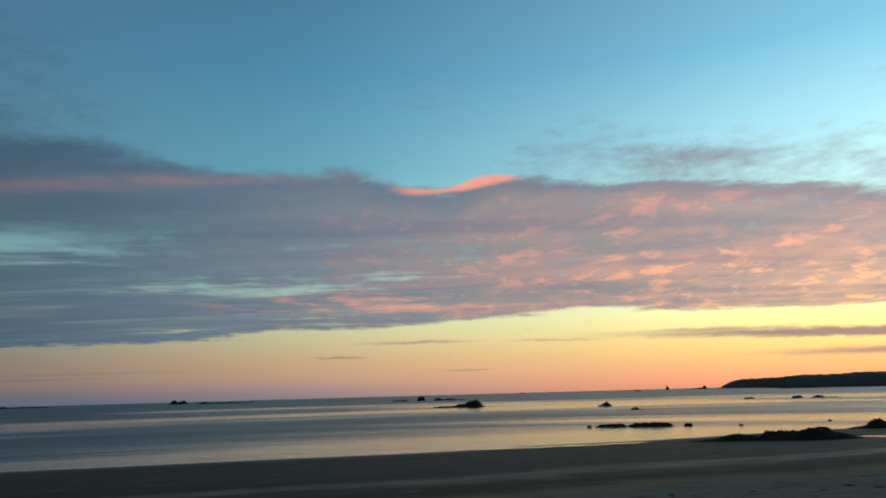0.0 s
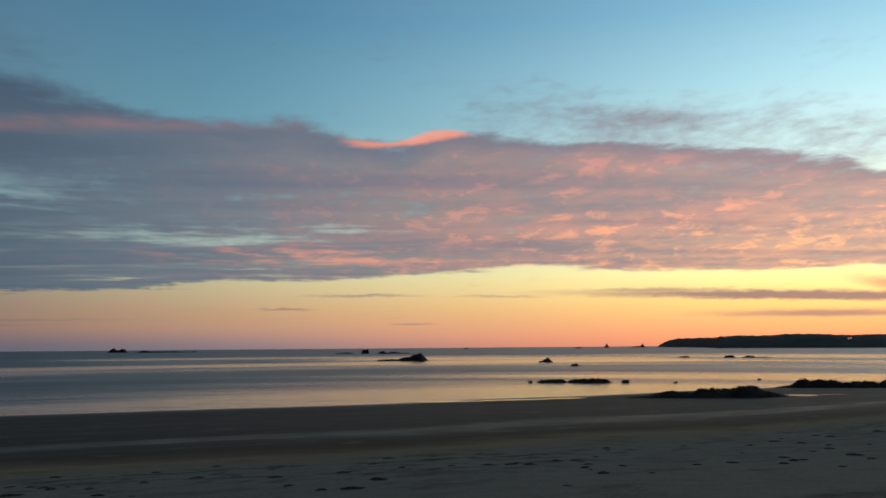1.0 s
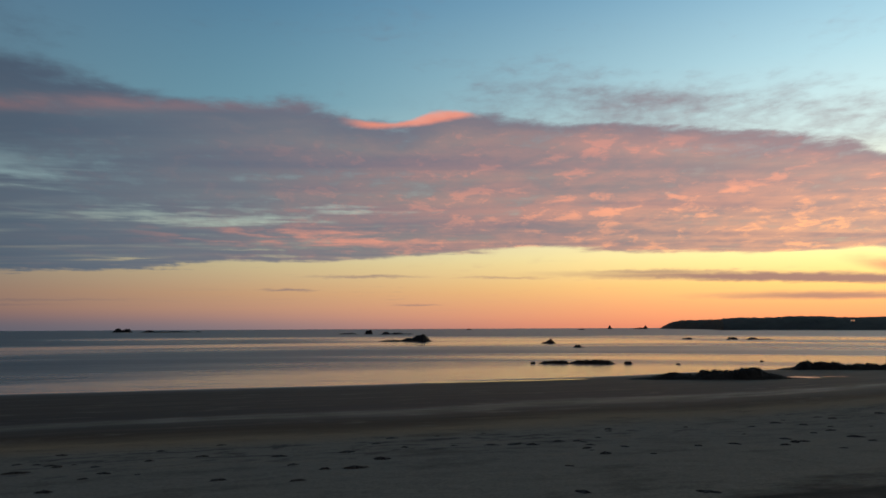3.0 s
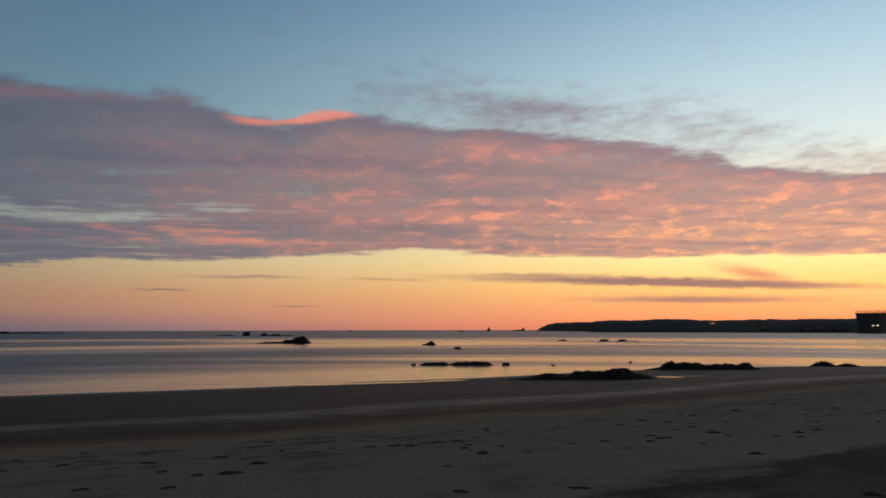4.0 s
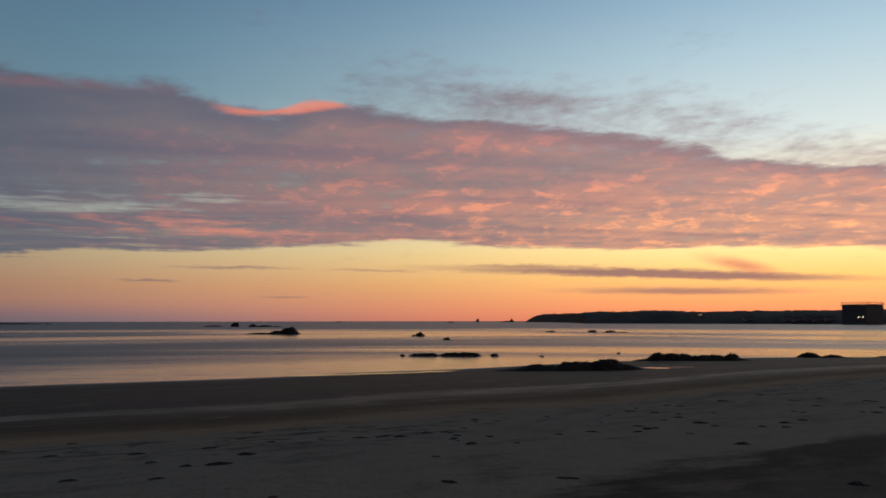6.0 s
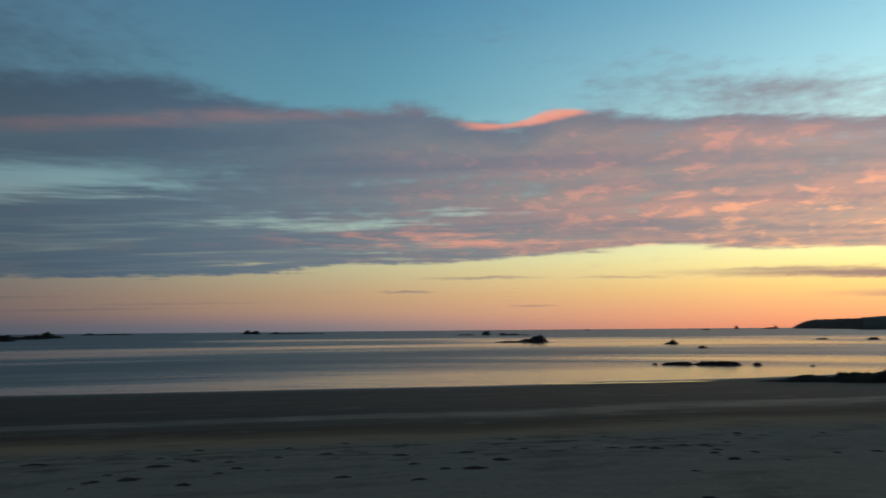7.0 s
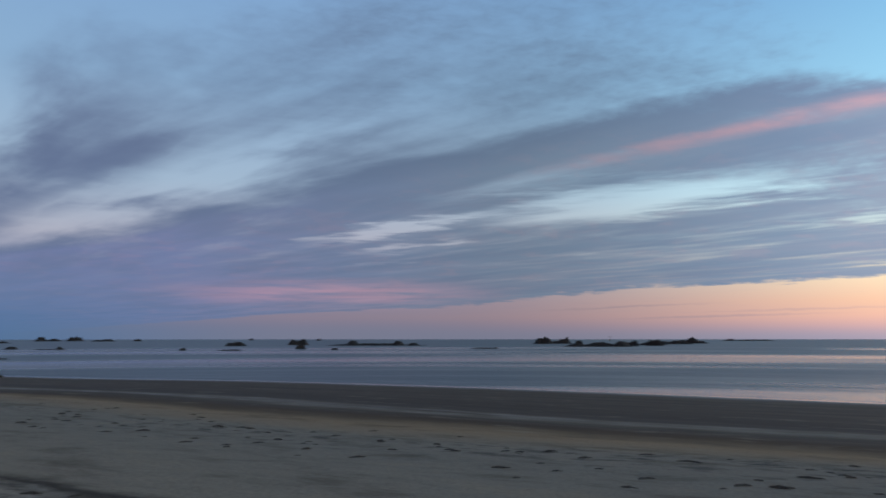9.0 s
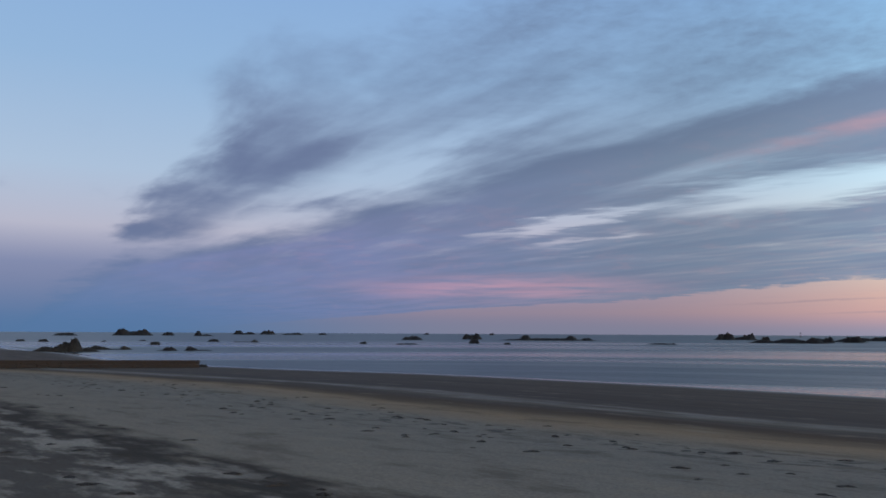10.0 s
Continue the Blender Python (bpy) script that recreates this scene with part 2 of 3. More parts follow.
def mat_water():
    m, n, b = material("calm_sea_water")
    x, y, z = n.split(place(n))
    off = n.math("SQRT", n.add(n.mul(x, x), n.mul(y, y)))
    b.inputs["Base Color"].default_value = (0.010, 0.022, 0.030, 1)
    b.inputs["IOR"].default_value = 1.333
    # a light breeze ruffles long lanes that follow the bay, and all of the sea far out
    reach = n.math("LOGARITHM", off, 2.718)
    lanes = n.noise(n.vec(n.mul(x, 0.005), n.mul(reach, 2.5), 2.0), 1.0, 2.0, 0.5, 0.4)
    threads = n.noise(n.vec(n.mul(x, 0.012), n.mul(reach, 9.0), 7.0), 1.0, 2.0, 0.5, 0.4)
    gust = n.add(n.add(n.mul(lanes, 0.88), n.mul(threads, 0.12)), n.step(n.mul(x, -1.0), -40.0, 60.0, -0.11, 0.05))
    breeze = n.math("MAXIMUM", n.step(gust, 0.40, 0.60), n.step(n.add(off, n.mul(lanes, 250.0)), 380.0, 560.0))
    n.plug(b.inputs["Roughness"], n.add(0.14, n.mul(breeze, 0.22)))
    swell = n.noise(n.vec(n.mul(x, 0.16), n.mul(y, 0.5), 0.0), 1.0, 3.0, 0.5)
    bump(n, b, n.mul(swell, n.add(0.22, n.mul(breeze, 0.60))), 1.0, 0.34)
    return m


def mat_sand():
    m, n, b = material("damp_beach_sand")
    pos = place(n)
    z = n.split(pos)[2]
    # bands run along the shore: x along it, y the way up the beach from the water's edge
    strand = n.node("ShaderNodeAttribute")
    strand.attribute_name = "strand"
    x, y, _ = n.split(strand.outputs["Vector"])
    wob = n.noise(n.vec(n.mul(x, 0.035), n.mul(y, 0.12), 0.0), 1.0, 5.0, 0.62)
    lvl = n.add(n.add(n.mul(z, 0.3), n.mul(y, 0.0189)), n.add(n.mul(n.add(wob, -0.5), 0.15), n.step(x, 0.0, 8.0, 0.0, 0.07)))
    scraps = n.noise(n.vec(n.mul(x, 0.42), n.mul(y, 0.85), 9.0), 1.0, 5.0, 0.62)
    lvl = n.add(lvl, n.mul(n.mul(n.add(scraps, -0.5), n.step(lvl, 1.22, 1.36)), 0.14))
    # the pale strip at 0.475-0.50 is sky sheen on wet sand, put into colour
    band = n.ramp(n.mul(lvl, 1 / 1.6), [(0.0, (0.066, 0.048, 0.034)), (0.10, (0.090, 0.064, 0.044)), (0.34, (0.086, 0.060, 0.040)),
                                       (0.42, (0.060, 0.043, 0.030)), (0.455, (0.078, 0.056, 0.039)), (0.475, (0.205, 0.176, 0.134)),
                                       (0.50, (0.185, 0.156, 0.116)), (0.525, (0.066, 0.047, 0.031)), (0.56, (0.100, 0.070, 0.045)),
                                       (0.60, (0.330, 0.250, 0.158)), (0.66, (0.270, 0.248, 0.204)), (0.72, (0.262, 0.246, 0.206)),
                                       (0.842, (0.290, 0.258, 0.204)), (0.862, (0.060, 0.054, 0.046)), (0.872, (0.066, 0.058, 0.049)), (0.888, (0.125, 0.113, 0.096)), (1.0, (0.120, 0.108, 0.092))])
    stain = n.noise(n.vec(n.mul(x, 0.34), n.mul(y, 0.62), 5.0), 1.0, 7.0, 0.68)
    band = n.mix(n.step(stain, 0.50, 0.68, 0.0, 0.5), band, (0.078, 0.062, 0.047))
    band = n.mix(n.step(stain, 0.46, 0.32, 0.0, 0.4), band, (0.340, 0.290, 0.210))
    # pale scraps of clean sand in the strip of litter
    band = n.mix(n.mul(n.mul(n.step(lvl, 1.385, 1.425), n.step(x, -4.0, -9.0)), n.step(scraps, 0.47, 0.60, 0.0, 0.85)), band, (0.400, 0.365, 0.300))
    crumbs = n.noise(n.vec(n.mul(x, 0.9), n.mul(y, 1.9), 2.0), 1.0, 7.0, 0.68, 0.6)
    trail = n.mul(n.mul(n.step(lvl, 0.98, 1.05), n.step(lvl, 1.20, 1.10, 0.18, 1.0)), n.mul(n.step(crumbs, 0.50, 0.62, 0.0, 0.85), n.step(wob, 0.40, 0.56, 0.35, 1.0)))
    band = n.mix(trail, band, (0.066, 0.066, 0.064))
    # long streaks left by the ebb on the wet part, which also break up the film of water
    ebb = n.noise(n.vec(n.mul(x, 0.05), n.mul(y, 1.1), 6.0), 1.0, 5.0, 0.6, 0.3)
    wet = n.step(lvl, 0.98, 0.80)
    band = n.mix(n.mul(wet, n.step(ebb, 0.48, 0.62, 0.0, 0.65)), band, (0.052, 0.037, 0.026))
    band = n.mix(n.mul(wet, n.step(ebb, 0.46, 0.34, 0.0, 0.45)), band, (0.150, 0.112, 0.078))
    grain = n.noise(pos, 14.0, 5.0, 0.7)
    col = n.mix(n.step(grain, 0.35, 0.7, 0.05, 0.40), band, (0.070, 0.058, 0.046))
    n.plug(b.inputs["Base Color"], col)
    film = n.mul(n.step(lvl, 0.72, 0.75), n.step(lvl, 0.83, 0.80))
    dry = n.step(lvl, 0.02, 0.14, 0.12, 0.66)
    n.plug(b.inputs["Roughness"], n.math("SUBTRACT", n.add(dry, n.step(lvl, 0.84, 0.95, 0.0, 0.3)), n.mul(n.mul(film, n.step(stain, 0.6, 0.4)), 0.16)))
    n.plug(b.inputs["Specular IOR Level"], n.step(lvl, 0.03, 0.2, 0.4, 0.06))
    relief = n.noise(n.vec(n.mul(x, 1.3), n.mul(y, 2.2), z), 1.0, 6.0, 0.6)
    rough = n.step(lvl, 0.8, 1.0, 0.1, 1.0)
    bump(n, b, n.mul(n.add(relief, n.mul(grain, 0.1)), rough), 0.6, 0.12)
    return m


def mat_rock(name, dark, light, scale=1.0):
    m, n, b = material(name)
    pos = place(n)
    big = n.noise(pos, 0.35 * scale, 5.0, 0.6)
    fine = n.noise(pos, 3.0 * scale, 6.0, 0.7)
    col = n.mix(n.step(big, 0.35, 0.65), dark, light)
    col = n.mix(n.step(fine, 0.45, 0.7, 0.0, 0.5), col, tuple(c * 0.5 for c in dark))
    n.plug(b.inputs["Base Color"], col)
    b.inputs["Roughness"].default_value = 0.85
    b.inputs["Specular IOR Level"].default_value = 0.3
    bump(n, b, fine, 0.8, 0.12 / scale)
    return m


def mat_plain(name, colour, rough=0.7, vary=0.3, scale=2.0):
    m, n, b = material(name)
    pos = place(n)
    f = n.noise(pos, scale, 5.0, 0.6)
    n.plug(b.inputs["Base Color"], n.mix(n.mul(f, vary), colour, tuple(c * 0.4 for c in colour)))
    b.inputs["Roughness"].default_value = rough
    bump(n, b, f, 0.3, 0.03)
    return m


def mat_lamp(name, colour, strength):
    m, n, b = material(name)
    b.inputs["Base Color"].default_value = (*colour, 1)
    b.inputs["Emission Color"].default_value = (*colour, 1)
    b.inputs["Emission Strength"].default_value = strength
    return m


def mat_pool():
    m, n, b = material("still_pool_water")
    ripple = n.noise(place(n), 3.0, 2.0, 0.5)
    b.inputs["Base Color"].default_value = (0.02, 0.02, 0.02, 1)
    b.inputs["IOR"].default_value = 1.333
    b.inputs["Roughness"].default_value = 0.03
    bump(n, b, ripple, 0.1, 0.01)
    return m


WATER = mat_water()
POOL = mat_pool()
SAND = mat_sand()
ROCK = mat_rock("wet_dark_rock", (0.010, 0.011, 0.012), (0.023, 0.023, 0.024))
WEEDY = mat_rock("weed_covered_rock", (0.013, 0.012, 0.010), (0.030, 0.027, 0.021), 2.0)
SCRUB = mat_rock("headland_scrub", (0.012, 0.013, 0.012), (0.026, 0.027, 0.022), 0.08)
CONCRETE = mat_plain("weathered_concrete", (0.16, 0.15, 0.14), 0.85, 0.5, 0.4)
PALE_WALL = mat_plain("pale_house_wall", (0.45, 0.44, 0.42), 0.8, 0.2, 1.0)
ROOF = mat_plain("slate_roof", (0.07, 0.07, 0.08), 0.7, 0.4, 1.0)
STEEL = mat_plain("dark_steel", (0.05, 0.05, 0.05), 0.5, 0.3, 3.0)
STONE = mat_plain("brown_sea_wall_stone", (0.044, 0.030, 0.022), 0.9, 0.7, 1.5)
KELP = mat_plain("dry_dark_kelp", (0.022, 0.018, 0.013), 0.6, 0.6, 12.0)
FLOOD = mat_lamp("flood_lamp_glow", (1.0, 0.86, 0.62), 1.8)
WINDOWLIT = mat_lamp("lit_window", (1.0, 0.50, 0.28), 0.9)


# ---------------------------------------------------------------- mesh helpers
def mesh_object(name, bm, mat, parent=None, smooth=False):
    me = bpy.data.meshes.new(name)
    bm.normal_update()
    bm.to_mesh(me)
    bm.free()
    me.materials.append(mat)
    if smooth:
        me.polygons.foreach_set("use_smooth", [True] * len(me.polygons))
    ob = new(name, me)
    ob.parent = parent
    return ob


def part(name, bm, mat, parent, label="", smooth=False):
    ob = mesh_object(name, bm, mat, parent, smooth)
    return tagged(ob, label) if label else ob


def box(bm, cx, cy, cz, sx, sy, sz, bevel=0.0):
    r = bmesh.ops.create_cube(bm, size=1.0, matrix=Matrix.Translation((cx, cy, cz)) @ Matrix.Diagonal((sx, sy, sz, 1)))
    if bevel:
        edges = list({e for v in r["verts"] for e in v.link_edges})
        bmesh.ops.bevel(bm, geom=edges, offset=bevel, segments=1, affect="EDGES")
    return bm


def polar(az, d):
    """A place d metres off at a compass angle, counted to the left of the y axis."""
    return -d * math.sin(radians(az)), d * math.cos(radians(az))


SHORE = [(-400, -20), (-190, 5), (-157, 13), (-124, 14), (-92, 23), (-73, 35), (-56, 43.5), (-44, 48), (-31, 51), (-15, 55), (0, 60.5),
         (13, 61.5), (19, 64.5), (26, 70), (37, 73), (54, 76), (70, 72), (110, 62), (200, 40), (400, -20)]


SHORE_X, SHORE_Y = [p[0] for p in SHORE], [p[1] for p in SHORE]
SMOOTHED = {}


def shore_smooth(x):
    if x not in SMOOTHED:
        SMOOTHED[x] = float(np.mean([np.interp(x + k, SHORE_X, SHORE_Y) for k in (-9, -6, -3, 0, 3, 6, 9)]))
    return SMOOTHED[x]


def sand_level(x, y):
    u = shore_smooth(x) - y + 1.2 * (noise.noise((x * 0.05, y * 0.08, 0)))
    if u < 0:
        return max(-3.0, 0.03 * u)
    z = 0.027 * u if u < 52 else 1.404 + 0.006 * (u - 52)
    z += 0.035 * noise.noise((x * 0.06, u * 0.22, 4)) * min(1, u / 6)
    z += 0.012 * noise.noise((x * 0.5, y * 0.9, 2)) * min(1, u / 6)
    return min(z, 2.6)


# ---------------------------------------------------------------- ground and sea
def build_ground():
    xs = np.concatenate([(-4300.0, -2200.0, -1100.0, -650.0), np.linspace(-420, -110, 40), np.linspace(-108, -42, 60), np.linspace(-41, 41, 200), np.linspace(42, 110, 60), np.linspace(114, 420, 40), (650.0, 1100.0, 2200.0, 4300.0)])
    ys = np.concatenate([(-4300.0, -2200.0, -1100.0, -600.0), np.linspace(-300, -12, 30), np.linspace(-10, 40, 150), np.linspace(40.4, 90, 110), np.linspace(96, 200, 10), (500.0, 1500.0, 4300.0)])
    verts = [(x, y, sand_level(x, y)) for y in ys for x in xs]
    w = len(xs)
    faces = [(j * w + i, j * w + i + 1, (j + 1) * w + i + 1, (j + 1) * w + i) for j in range(len(ys) - 1) for i in range(w - 1)]
    me = bpy.data.meshes.new("ground")
    me.from_pydata(verts, [], faces)
    me.polygons.foreach_set("use_smooth", [True] * len(me.polygons))
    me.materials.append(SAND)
    strand = me.attributes.new("strand", "FLOAT_VECTOR", "POINT")
    strand.data.foreach_set("vector", [c for x, y, z in verts for c in (x, shore_smooth(x) - y, 0.0)])
    tagged(new("ground", me), "damp grey-brown beach sand sloping to the sea", "beach", kind="structure")


def build_water():
    bm = bmesh.new()
    r = 4600
    ring = [bm.verts.new((r * math.cos(a), r * math.sin(a), 0)) for a in np.linspace(0, 2 * math.pi, 97)[:-1]]
    bm.faces.new(ring)
    tagged(mesh_object("water", bm, WATER), "calm sea water mirroring the dusk sky", "sea", kind="structure")


build_ground()
build_water()


# ---------------------------------------------------------------- headland with its buildings
RIDGE = [(-19.0, 0.0), (-19.35, 0.12), (-19.9, 0.42), (-20.5, 0.55), (-23.0, 0.60), (-24.6, 0.73), (-28.0, 0.80), (-30.0, 0.76), (-31.0, 0.66),
         (-34.0, 0.74), (-37.0, 0.76), (-40.0, 0.74), (-43.0, 0.82), (-46.0, 0.95), (-55.0, 1.1), (-75.0, 1.2)]


def build_headland():
    n_az, n_d = 420, 16
    bm = bmesh.new()
    grid = []
    for i in range(n_az):
        az = -18.95 - 56.0 * (i / (n_az - 1)) ** 1.15
        edge = float(np.interp(-az, [18.9, 20, 22.3, 23.2, 30, 41, 75], [2000, 1700, 1300, 1000, 900, 780, 700]))
        top = float(np.interp(-az, [-p[0] for p in RIDGE], [p[1] for p in RIDGE]))
        col = []
        for j in range(n_d):
            s = j / (n_d - 1)
            d = edge + 260 * s
            crest = (EYE + (edge + 130) * math.tan(radians(0.84 * top))) * min(1.0, top / 0.1)
            rise = math.sin(min(1.0, s * 2.0) * math.pi / 2) if s < 0.5 else math.cos((s - 0.5) * math.pi)
            x, y = polar(az, d)
            h = crest * rise
            h += min(1, s * 6) * min(1, top / 0.3) * (1.1 * noise.noise((x * 0.02, y * 0.02, 0)) + 1.3 * noise.noise((x * 0.12, y * 0.12, 3)))
            col.append(bm.verts.new((x, y, h - 0.8 if j in (0, n_d - 1) else h)))
        grid.append(col)
    for a, b in zip(grid, grid[1:]):
        for j in range(n_d - 1):
            bm.faces.new((a[j], a[j + 1], b[j + 1], b[j]))
    tagged(mesh_object("headland", bm, SCRUB), "long low dark headland covered with scrub across the bay", "headland", kind="structure")


def empty(name, x, y, z, turn=0.0):
    ob = new(name)
    ob.matrix_basis = pose(x, y, z, 0, 0, turn)
    return ob


def build_tower():
    x, y = polar(-41.05, 780)
    t = empty("fortress_block", x, y, 0.0, -41.05 + 52.0)
    tagged(t, "dark square concrete block with a railed flat roof", "building")
    a = 11.6
    part("wall", box(bmesh.new(), 0, 0, 8.2, 2 * a, 2 * a, 17.2, 0.3), CONCRETE, t)
    part("cornice", box(bmesh.new(), 0, 0, 17.0, 2 * a + 1.0, 2 * a + 1.0, 0.7, 0.15), CONCRETE, t)
    for k in range(11):
        for m in (0, 1):
            px, py = (-a + k * a / 5, -a) if m else (-a, -a + k * a / 5)
            part("post", box(bmesh.new(), px, py, 18.3, 0.3, 0.3, 2.0), STEEL, t)
    for zz in (18.3, 19.2):
        part("rail", box(bmesh.new(), 0, -a, zz, 2 * a, 0.24, 0.24), STEEL, t)
        part("rail", box(bmesh.new(), -a, 0, zz, 0.24, 2 * a, 0.24), STEEL, t)
    for dy in (-10.0, -5.6):
        lamp = part("flood_lamp", box(bmesh.new(), -a - 0.5, dy, 6.4, 1.0, 1.6, 1.4, 0.2), STEEL, t, "lit flood lamp")
        part("lens", box(bmesh.new(), -a - 1.05, dy, 6.4, 0.1, 1.2, 1.1), FLOOD, lamp)


def build_house(az, d, z, w, lit=False):
    x, y = polar(az, d)
    hs = empty("house", x, y, z, az + 6)
    tagged(hs, "small pale house with a slate roof on the headland", "house", "houses on the headland")
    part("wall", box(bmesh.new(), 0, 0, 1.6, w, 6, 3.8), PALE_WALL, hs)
    bm = bmesh.new()
    q = [bm.verts.new(p) for p in ((-w / 2 - 0.3, -3.4, 3.5), (w / 2 + 0.3, -3.4, 3.5), (w / 2 + 0.3, 3.4, 3.5), (-w / 2 - 0.3, 3.4, 3.5), (-w / 2 - 0.3, 0, 5.6), (w / 2 + 0.3, 0, 5.6))]
    for f in ((0, 1, 5, 4), (2, 3, 4, 5), (0, 4, 3), (1, 2, 5), (0, 3, 2, 1)):
        bm.faces.new([q[k] for k in f])
    part("roof", bm, ROOF, hs)
    part("door", box(bmesh.new(), 0, -3.05, 1.0, 1.0, 0.12, 2.1), STEEL, hs)
    for dx in (-w / 4, w / 4):
        part("window", box(bmesh.new(), dx, -3.05, 1.9, 1.1, 0.12, 1.1), WINDOWLIT if lit else STEEL, hs)


build_headland()
build_tower()
for az, z, w, lit in ((-36.6, 5.6, 9, False), (-37.3, 5.0, 12, False), (-37.9, 5.8, 8, False), (-38.5, 5.2, 11, False), (-39.1, 5.6, 8, False), (-34.2, 6.0, 9, False)):
    build_house(az, float(np.interp(-az, [23.2, 30, 41], [1000, 900, 780])) + 22, z - 3.0, w, lit)
build_house(-31.1, 945, 8.0, 4, True)



# ---------------------------------------------------------------- rocks and reefs
def reef(az, d, length, height, peaks=((0.5, 1.0, 0.35),), depth=0.4, seed=0, jag=0.35, mat=None, label="", name="rock", base=0.0, group="rocks in the bay", floor=0.24):
    """A low rock: lumps along its length, ragged on top, sunk into the sea or sand."""
    nx, ny = max(28, min(260, int(length / max(d, 1) * 1397 / 1.1))), 18
    height *= 0.88 if d > 250 else 0.85 if d > 150 else 1.0
    if d > 250:
        jag, floor = min(jag, 0.32), max(floor, 0.26)
    bm = bmesh.new()
    rows = []
    for i in range(nx):
        u = i / (nx - 1)
        ends = min(1, u * 4.5, (1 - u) * 4.5) ** 0.9
        prof = max(floor, max(p * math.exp(-abs((u - c) / w) ** 2.6) for c, p, w in peaks)) * ends
        row = []
        for j in range(ny):
            v = j / (ny - 1) * 2 - 1
            cross = max(0.0, 1 - abs(v) ** 2.2)
            q = (u * 9.0, v * 1.3, seed * 7.3)
            q2 = (u * length / height * 1.5, v * 3.0, seed * 3.1)
            q3 = (q2[0] * 3.1, q2[1] * 2.0, seed * 1.7)
            crag = 1 - 2 * abs(noise.noise(q3))
            tooth = max(0.0, noise.noise((q3[0] * 2.3, q3[1] * 1.6, seed * 4.9))) ** 1.3
            rough = 1 + jag * 0.9 * noise.noise(q) + jag * 0.8 * noise.noise(q2) + jag * 0.55 * crag + jag * 1.5 * tooth
            z = height * prof * cross * max(0.12, rough)
            wide = 0.5 * depth * length * (0.4 + 0.6 * prof)
            off = 0.12 * depth * length * noise.noise((u * 5, seed, 1.0))
            row.append(bm.verts.new(((u - 0.5) * length, v * wide + off, z - 0.06 * height - 0.04)))
        rows.append(row)
    for a, b in zip(rows, rows[1:]):
        for j in range(ny - 1):
            bm.faces.new((a[j], b[j], b[j + 1], a[j + 1]))
    ob = mesh_object(name, bm, mat or ROCK)
    x, y = polar(az, d)
    ob.matrix_basis = pose(x, y, base, 0, 0, az)
    tagged(ob, label or "low dark rock standing out of the calm sea", "rock", group)
    return ob


LUMP = ((0.34, 0.86, 0.30), (0.62, 1.0, 0.33))
TWO = ((0.28, 1.0, 0.2), (0.5, 0.7, 0.3), (0.72, 0.95, 0.2))
# off the beach, towards the glow
reef(-0.97, 242, 19.0, 3.1, ((0.83, 1.0, 0.10), (0.74, 0.72, 0.14), (0.6, 0.45, 0.16), (0.95, 0.42, 0.08)), 0.35, 1, 0.14, label="dark pointed rock with a long low tail")
reef(3.03, 564, 16.0, 0.9, LUMP, 0.3, 2)
reef(1.58, 548, 7.0, 2.9, LUMP, 0.5, 3)
reef(-0.47, 528, 26.0, 2.0, ((0.2, 1.0, 0.12), (0.5, 0.6, 0.2), (0.85, 0.4, 0.2)), 0.25, 4)
reef(-11.36, 205, 5.0, 1.0, ((0.55, 1.0, 0.25), (0.2, 0.4, 0.2)), 0.5, 5)
reef(-13.49, 162, 3.2, 0.62, ((0.4, 1.0, 0.25), (0.85, 0.25, 0.2)), 0.5, 6)
reef(-5.63, 1800, 13.0, 2.4, LUMP, 0.4, 7)
reef(-13.66, 1400, 14.0, 2.2, LUMP, 0.4, 8)
reef(-15.64, 1900, 12.0, 10.5, ((0.5, 1.0, 0.24), (0.2, 0.5, 0.3), (0.8, 0.5, 0.2)), 0.7, 9, 0.15, label="small dark rock stack on the horizon")
reef(-17.75, 1900, 38.0, 9.5, ((0.82, 1.0, 0.12), (0.5, 0.35, 0.4)), 0.3, 10)
for k, (a, l, h) in enumerate(((-10.2, 0.7, 0.22), (-11.71, 3.8, 0.40), (-14.3, 5.6, 0.50), (-16.83, 1.1, 0.3))):
    reef(a, 90, l, h, ((0.2, 0.7, 0.2), (0.55, 0.8, 0.2), (0.86, 1.0, 0.1)) if l > 2 else LUMP, 0.3, 11 + k, 0.38, WEEDY, "low weed-covered rock ledge in shallow water", floor=0.72)
reef(-20.18, 89, 0.7, 0.16, LUMP, 0.5, 16, mat=WEEDY)
reef(-25.56, 98, 0.6, 0.18, LUMP, 0.5, 17, mat=WEEDY)
reef(-20.85, 272, 4.4, 0.5, LUMP, 0.4, 18)
reef(-23.77, 268, 4.4, 0.75, LUMP, 0.4, 19)
reef(-25.42, 266, 11.5, 0.7, ((0.35, 1.0, 0.15), (0.7, 0.4, 0.25)), 0.3, 20)
# at the water's edge
EDGE = "long dark weed-covered rock ridge on the wet sand"
reef(-22.5, 60.0, 12.6, 0.78, ((0.68, 1.0, 0.14), (0.54, 0.8, 0.2), (0.3, 0.55, 0.22), (0.84, 0.72, 0.12)), 0.28, 21, 0.30, WEEDY, EDGE, base=0.25, floor=0.36)
reef(-30.76, 80, 12.4, 0.80, ((0.2, 1.0, 0.08), (0.36, 0.82, 0.16), (0.6, 0.68, 0.2), (0.76, 0.8, 0.08), (0.9, 0.4, 0.12)), 0.25, 22, 0.40, WEEDY, EDGE, base=0.08, floor=0.5)
reef(-38.56, 92, 6.4, 0.44, ((0.3, 1.0, 0.22), (0.7, 0.75, 0.25)), 0.25, 23, 0.5, WEEDY, EDGE, floor=0.5)
